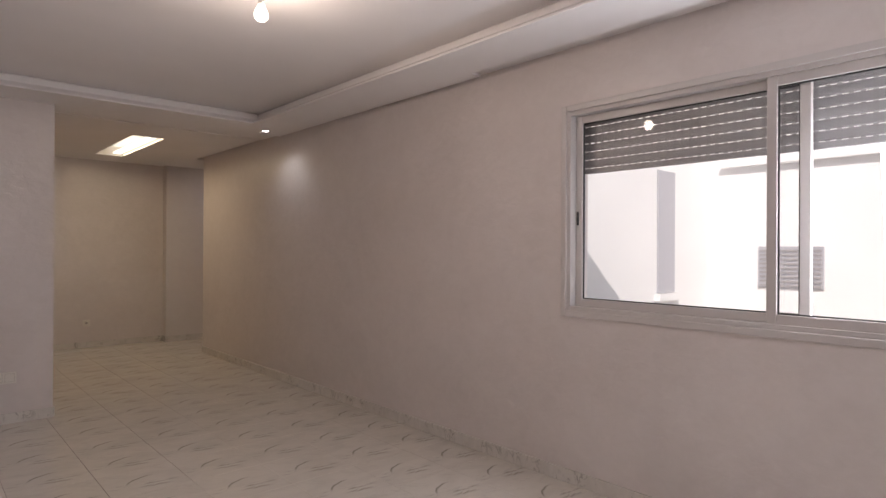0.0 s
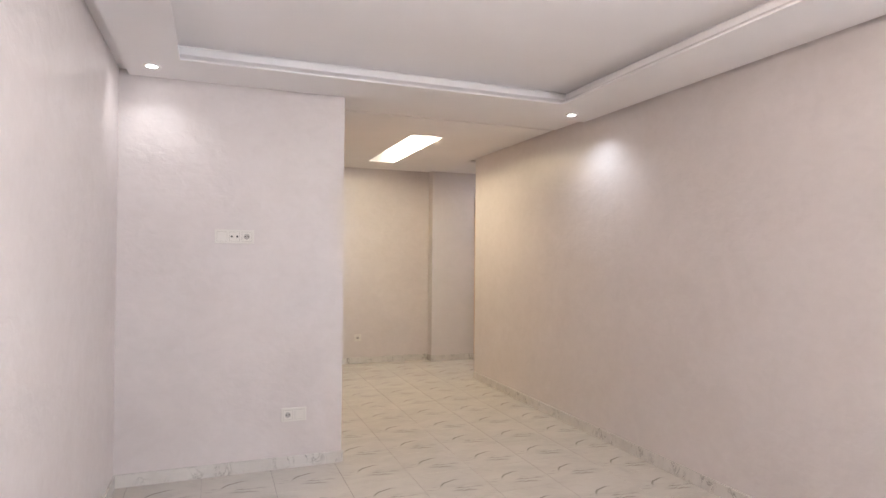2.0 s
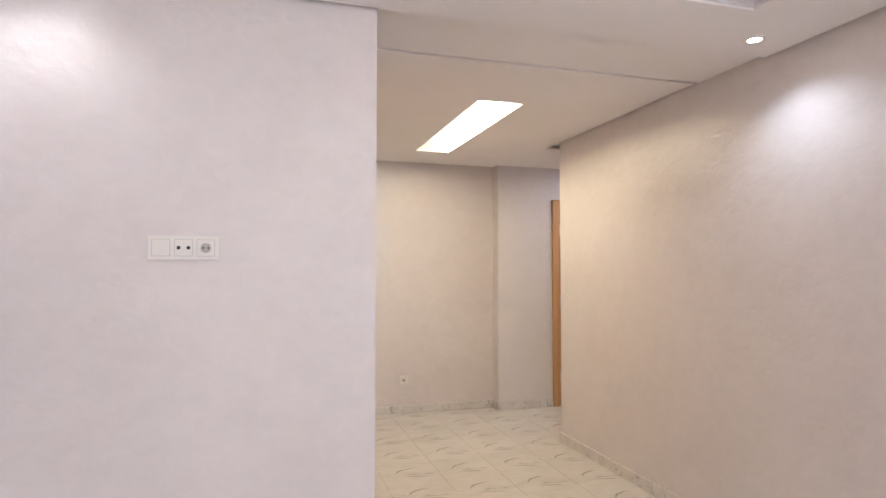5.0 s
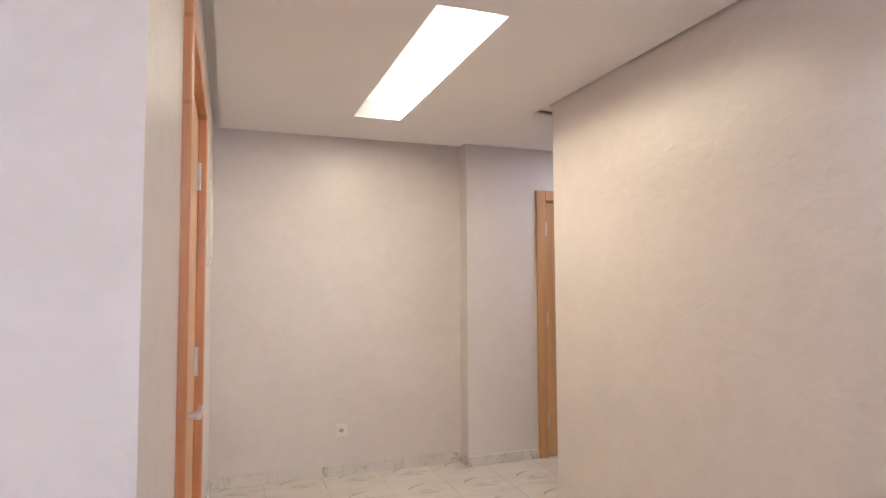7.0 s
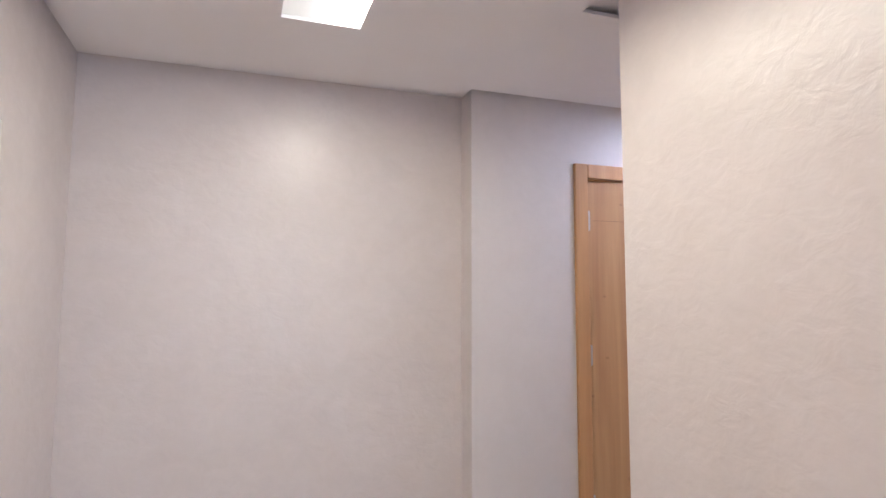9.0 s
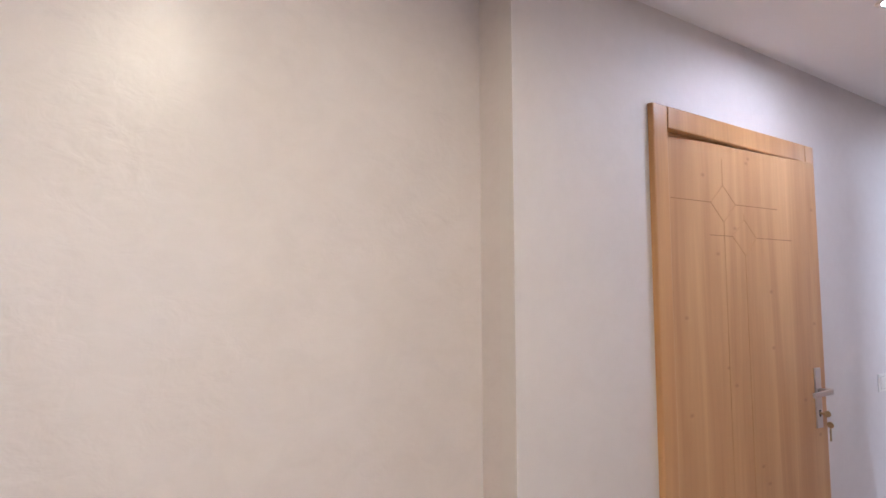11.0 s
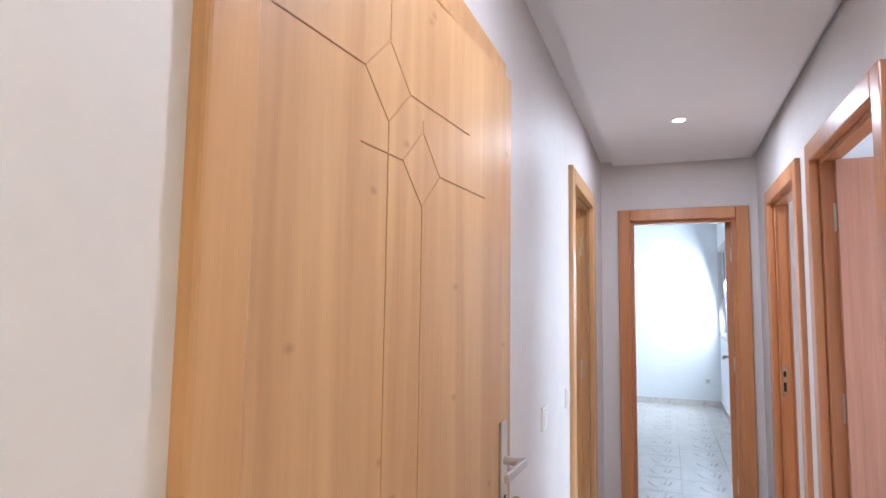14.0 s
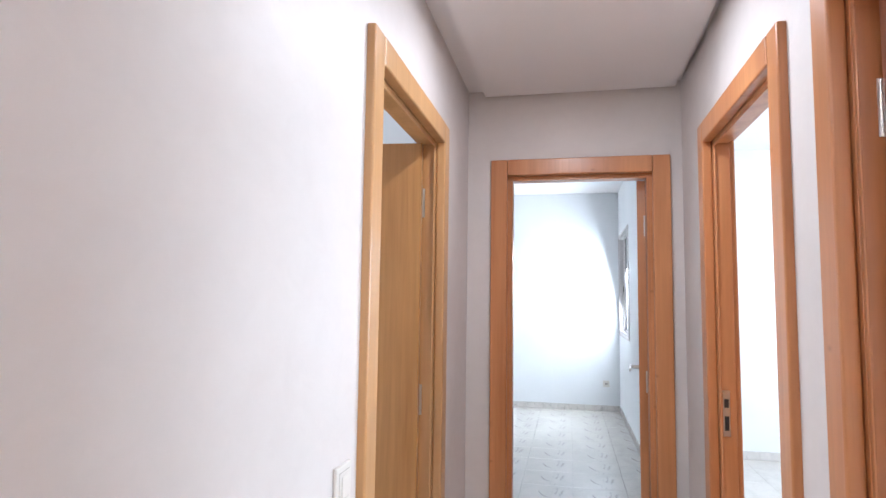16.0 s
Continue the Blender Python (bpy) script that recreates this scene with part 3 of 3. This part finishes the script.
# ---------- window ----------
def window(name, m, w, h, label, shutter=0.0):
    """Sliding window in an opening of w x h; local x along the wall, y outwards, z up from the sill."""
    e = empty(name, m, label, "window", kind="structure")
    for n_, q in (("architrave", ((-0.035, -0.012, -0.035), (0, 0.0, h + 0.035))), ("architrave", ((w, -0.012, -0.035), (w + 0.035, 0.0, h + 0.035))),
                  ("architrave", ((0.0005, -0.012, h), (w - 0.0005, 0.0, h + 0.035))), ("architrave", ((0.0005, -0.012, -0.035), (w - 0.0005, 0.0, 0)))):
        part(n_, boxes(q, bevel=0.004), ALU, e)
    f = 0.022
    for q in (((0, 0.0, 0), (f, 0.10, h)), ((w - f, 0.0, 0), (w, 0.10, h)), ((f, 0.0, h - f), (w - f, 0.10, h)), ((f, 0.0, 0), (w - f, 0.10, f))):
        part("window_frame", boxes(q, bevel=0.002), ALU, e)
    mid = w / 2
    s = 0.042
    for x0, x1, y0 in ((f, mid + 0.13, 0.05), (mid - 0.03, w - f, 0.012)):
        sash = part("sash", boxes(((x0, y0, f), (x0 + s, y0 + 0.03, h - f)), ((x1 - s, y0, f), (x1, y0 + 0.03, h - f)),
                                  ((x0 + s, y0, h - f - s), (x1 - s, y0 + 0.03, h - f)), ((x0 + s, y0, f), (x1 - s, y0 + 0.03, f + s)), bevel=0.003), ALU, e)
        g = 0.006
        part("gasket", boxes(((x0 + s, y0 + 0.010, f + s), (x0 + s + g, y0 + 0.020, h - f - s)), ((x1 - s - g, y0 + 0.010, f + s), (x1 - s, y0 + 0.020, h - f - s)),
                             ((x0 + s + g, y0 + 0.010, f + s), (x1 - s - g, y0 + 0.020, f + s + g)), ((x0 + s + g, y0 + 0.010, h - f - s - g), (x1 - s - g, y0 + 0.020, h - f - s))), GASKET, sash)
        pane = part("pane", boxes(((x0 + s + g, y0 + 0.012, f + s + g), (x1 - s - g, y0 + 0.018, h - f - s - g))), GLASS, sash, "clear glass pane")
        pane.visible_shadow = False
    part("latch", boxes(((f + 0.010, 0.042, h * 0.43), (f + 0.022, 0.0499, h * 0.43 + 0.075)), bevel=0.002), GASKET, e, "small black sash latch")
    if shutter:
        sh = empty("roller_shutter", m @ Matrix.Translation((0, 0.13, 0)), "half-lowered grey roller shutter with light slots", "shutter")
        z = h + 0.02
        while z > shutter:
            part("slat", boxes(((0.005, 0, z - 0.042), (w - 0.005, 0.009, z)), bevel=0.003), SLAT, sh)
            z -= 0.042
            if z < shutter:
                break
            bm = bmesh.new()
            x = 0.006
            while x < w - 0.02:
                box(bm, (x, 0.003, z - 0.005), (x + 0.017, 0.006, z))
                x += 0.042
            tagged(part("perforated_strip", bm, SLAT, sh), kind="stuff")
            z -= 0.005
        part("bottom_bar", boxes(((0.005, -0.003, z - 0.03), (w - 0.005, 0.013, z)), bevel=0.003), SLAT, sh)
        part("guide_rail", boxes(((-0.0, -0.02, 0), (0.022, 0.025, h))), ALU, sh)
        part("guide_rail", boxes(((w - 0.022, -0.02, 0), (w, 0.025, h))), ALU, sh)
    return e


WIN_M = pose(0.0, WIN[1], WIN[2], 0, 0, -90)
# local x runs towards -y, so the sill's origin is the far end of the opening
window("window_1", WIN_M, WIN[1] - WIN[0], WIN[3] - WIN[2], "white aluminium sliding window in the stucco wall", 0.80)
window("window_2", pose(ROOMWIN[1], 7.92, ROOMWIN[2], 0, 0, 180), ROOMWIN[1] - ROOMWIN[0], ROOMWIN[3] - ROOMWIN[2], "white aluminium sliding window of the bright room")

# ---------- outside the window: a white light well ----------
tagged(part("ground", boxes(((-60, -60, -3.3), (60, 60, -3.2))), GROUT), "grey ground far below", "ground", kind="structure")
facade = empty("facade", Matrix.Identity(4), "sunlit white house walls of the light well, with an unseen added sun-blocking wall", "building")
part("wall", boxes(((5.0, -6, -3.2), (5.3, 3.80, 6))), FACADE, facade)
part("wall", boxes(((0.4, 3.80, -3.2), (5.3, 4.1, 6))), FACADE, facade)
# Unseen added wall: keeps the sun out of the side and end room windows.
part("wall", boxes(((5.301, 3.80, -3.2), (13.0, 4.1, 9.5))), FACADE, facade)
part("ledge", boxes(((4.90, -6, 2.35), (4.999, 3.60, 2.41))), FACADE, facade)
tall = part("tall_window", boxes(((3.66, 3.775, 0.81), (4.05, 3.799, 2.23)), bevel=0.004), GREYGL, facade, "tall grey window in the white wall")
part("window_sill", boxes(((3.60, 3.73, 0.72), (4.11, 3.799, 0.80))), FACADE, tall)
vent = part("louvred_window", boxes(((4.97, 2.476, 0.861), (4.998, 3.172, 1.358)), bevel=0.004), GREYGL, facade, "small grey louvred window")
for i in range(9):
    part("slat", boxes(((4.955, 2.496, 0.88 + i * 0.052), (4.969, 3.152, 0.903 + i * 0.052))), SLAT, vent)

# ---------- things ----------
def downlight(x, y, z, label):
    e = empty("recessed_spotlight", pose(x, y, z), label, "spotlight", "ceiling spotlights")
    part("ring", lathe([(0.030, -0.003), (0.044, -0.005), (0.047, 0.0), (0.030, 0.0)], 32), PLASTIC, e, "white ring", True)
    part("lens", lathe([(0.001, -0.0035), (0.029, -0.003), (0.029, -0.001), (0.001, -0.001)], 32), LED, e, "glowing lens")


downlight(*SPOT_R, Z_BORDER, "small round lit spotlight in the tray border")
downlight(*SPOT_L, Z_BORDER, "small round lit spotlight in the tray border")
downlight(*SPOT_N, Z_HALL, "small round lit spotlight in the corridor ceiling")
downlight(*SPOT_C, Z_HALL, "small round lit spotlight in the corridor ceiling")

lamp = empty("light_bulb", pose(*BULB), "glowing bare bulb hanging from a ceiling socket", "light bulb")
part("glass", lathe([(0.004, -0.034), (0.018, -0.030), (0.028, -0.018), (0.030, -0.004), (0.026, 0.012), (0.017, 0.030), (0.0135, 0.040)], 28), BULBG, lamp, "glowing glass", True).visible_shadow = False
part("base", lathe([(0.0135, 0.0401), (0.0135, 0.062), (0.011, 0.066)], 20), STEEL, lamp, "", True)
part("socket", lathe([(0.019, 0.060), (0.020, 0.090), (0.010, 0.100)], 20), PLASTIC, lamp, "white lamp socket", True)
part("cord", lathe([(0.0025, 0.1001), (0.0025, 0.18)], 8), PLASTIC, lamp)


def schuko(parent, x, z):
    bm = lathe([(0.0195, 0.001), (0.0205, 0.0035), (0.0175, 0.0035), (0.0170, 0.0012)], 28)
    bmesh.ops.transform(bm, matrix=Matrix.Translation((x, -0.009, z)) @ Matrix.Rotation(radians(90), 4, "X"), verts=bm.verts)
    part("socket_ring", bm, PLASTIC, parent, "", True)
    bm = cyl(bmesh.new(), Matrix.Translation((x, -0.0108, z)) @ Matrix.Rotation(radians(90), 4, "X"), 0.0172, 0.0172, 0.001, 28)
    part("socket_well", bm, WELL, parent, "grey recessed socket face")
    for dx in (-0.0085, 0.0085):
        bm = cyl(bmesh.new(), Matrix.Translation((x + dx, -0.0115, z)) @ Matrix.Rotation(radians(90), 4, "X"), 0.0034, 0.0034, 0.002, 12)
        part("socket_hole", bm, BLACK, parent)
    bm = cyl(bmesh.new(), Matrix.Translation((x, -0.011, z + 0.012)) @ Matrix.Rotation(radians(90), 4, "X"), 0.0022, 0.0022, 0.003, 10)
    part("earth_pin", bm, STEEL, parent)


def plate(name, m, label, modules, category, h=0.085, w=0.0725):
    e = empty(name, m, label, category)
    tot = w * len(modules) + 0.012
    part("cover", boxes(((-tot / 2, -0.009, -h / 2), (tot / 2, 0.0, h / 2)), bevel=0.003), PLASTIC, e)
    for i, kind in enumerate(modules):
        x = (i - (len(modules) - 1) / 2) * w
        # No real gap here: a darker sheet paints the shade round the insert.
        part("insert_gap_shade", boxes(((x - 0.0298, -0.0096, -0.0298), (x + 0.0298, -0.0090, 0.0298))), EDGE, e)
        part("insert", boxes(((x - 0.028, -0.0105, -0.028), (x + 0.028, -0.0097, 0.028)), bevel=0.0006), PLASTIC, e)
        if kind == "socket":
            schuko(e, x, 0)
        if kind == "antenna":
            for dx in (-0.016, 0.016):
                bm = cyl(bmesh.new(), Matrix.Translation((x + dx, -0.0112, 0)) @ Matrix.Rotation(radians(90), 4, "X"), 0.0065, 0.0065, 0.003, 16)
                part("antenna_jack", bm, BLACK, e)
        if kind == "switch":
            part("rocker", boxes(((x - 0.020, -0.0135, -0.022), (x + 0.020, -0.0106, 0.022)), bevel=0.0015), PLASTIC, e)
    return e


plate("socket_panel", pose(-2.592, Y_SOCK, 1.461), "white triple wall plate with antenna jacks and a socket", ("blank", "antenna", "socket"), "socket")
plate("power_socket", pose(-2.223, Y_SOCK, 0.337), "white double wall plate with a socket low on the wall", ("socket", "blank"), "socket")
plate("power_socket", pose(-1.021, Y_FAR, 0.320), "white single socket low on the stucco wall", ("socket",), "socket")
plate("light_switch", pose(2.25, Y_CL, 1.05), "white light switch on the corridor wall", ("switch",), "switch")
plate("light_switch", pose(2.775, Y_CL, 1.05), "white light switch beside a door frame", ("switch",), "switch")
plate("power_socket", pose(9.90, 8.10, 0.36, 0, 0, -90), "white single socket on the bright room wall", ("socket",), "socket")

bx = empty("breaker_box", pose(X_HALL, 8.06, 1.478, 0, 0, 90), "white plastic electrical breaker box on the wall", "breaker box")
part("body", boxes(((0, -0.014, 0), (0.33, 0.0, 0.44)), bevel=0.012), PLASTIC, bx)
part("lid", boxes(((0.012, -0.024, 0.035), (0.318, -0.0145, 0.43)), bevel=0.008), PLASTIC, bx, "smooth white lid")
part("bottom_strip", boxes(((0.012, -0.020, 0.006), (0.318, -0.0145, 0.031)), bevel=0.003), PLASTIC, bx)

# ---------- floor tiles ----------
TILE, OX, OY = 0.40, -1.16, 5.759
floor = tagged(part("floor", boxes(((-3.6, -0.7, -0.12), (10.0, 12.3, -0.006))), GROUT), "white marble print floor tiles with thin joints", "floor", kind="structure")
tile_mesh = None
CELLS = ((X_LEFT, Y_BACK, 0.0, 5.74), (X_HALL, 5.74, 0.0, 9.22), (0.0, 8.06, 4.68, 9.07), (4.36, 7.83, 9.90, 9.55))
made = set()
for x0, y0, x1, y1 in CELLS:
    for i in range(math.floor((x0 - OX) / TILE), math.ceil((x1 - OX) / TILE)):
        for j in range(math.floor((y0 - OY) / TILE), math.ceil((y1 - OY) / TILE)):
            if (i, j) in made:
                continue
            made.add((i, j))
            if tile_mesh is None:
                t_ob = part("tile", boxes(((-TILE / 2 + 0.001, -TILE / 2 + 0.001, -0.010), (TILE / 2 - 0.001, TILE / 2 - 0.001, 0.0)), bevel=0.001), FLOOR, floor)
                tile_mesh = t_ob.data
            else:
                t_ob = new("tile", tile_mesh)
                t_ob.parent = floor
            t_ob.location = (OX + (i + 0.5) * TILE, OY + (j + 0.5) * TILE, 0)
rest = bmesh.new()
for x0, y0, x1, y1 in ((4.48, 9.76, 9.90, 11.0), (2.985, 4.6, 7.72, 7.75), (0.2, 4.6, 2.905, 7.75), (2.3, 9.36, 4.36, 12.0)):
    for i in range(math.ceil((x1 - x0) / TILE)):
        for j in range(math.ceil((y1 - y0) / TILE)):
            a, b = x0 + i * TILE, y0 + j * TILE
            box(rest, (a + 0.001, b + 0.001, -0.010), (min(a + TILE, x1) - 0.001, min(b + TILE, y1) - 0.001, 0.0))
tagged(part("side_room_tile", rest, FLOOR, floor), "marble print tiles of the side rooms", kind="stuff")
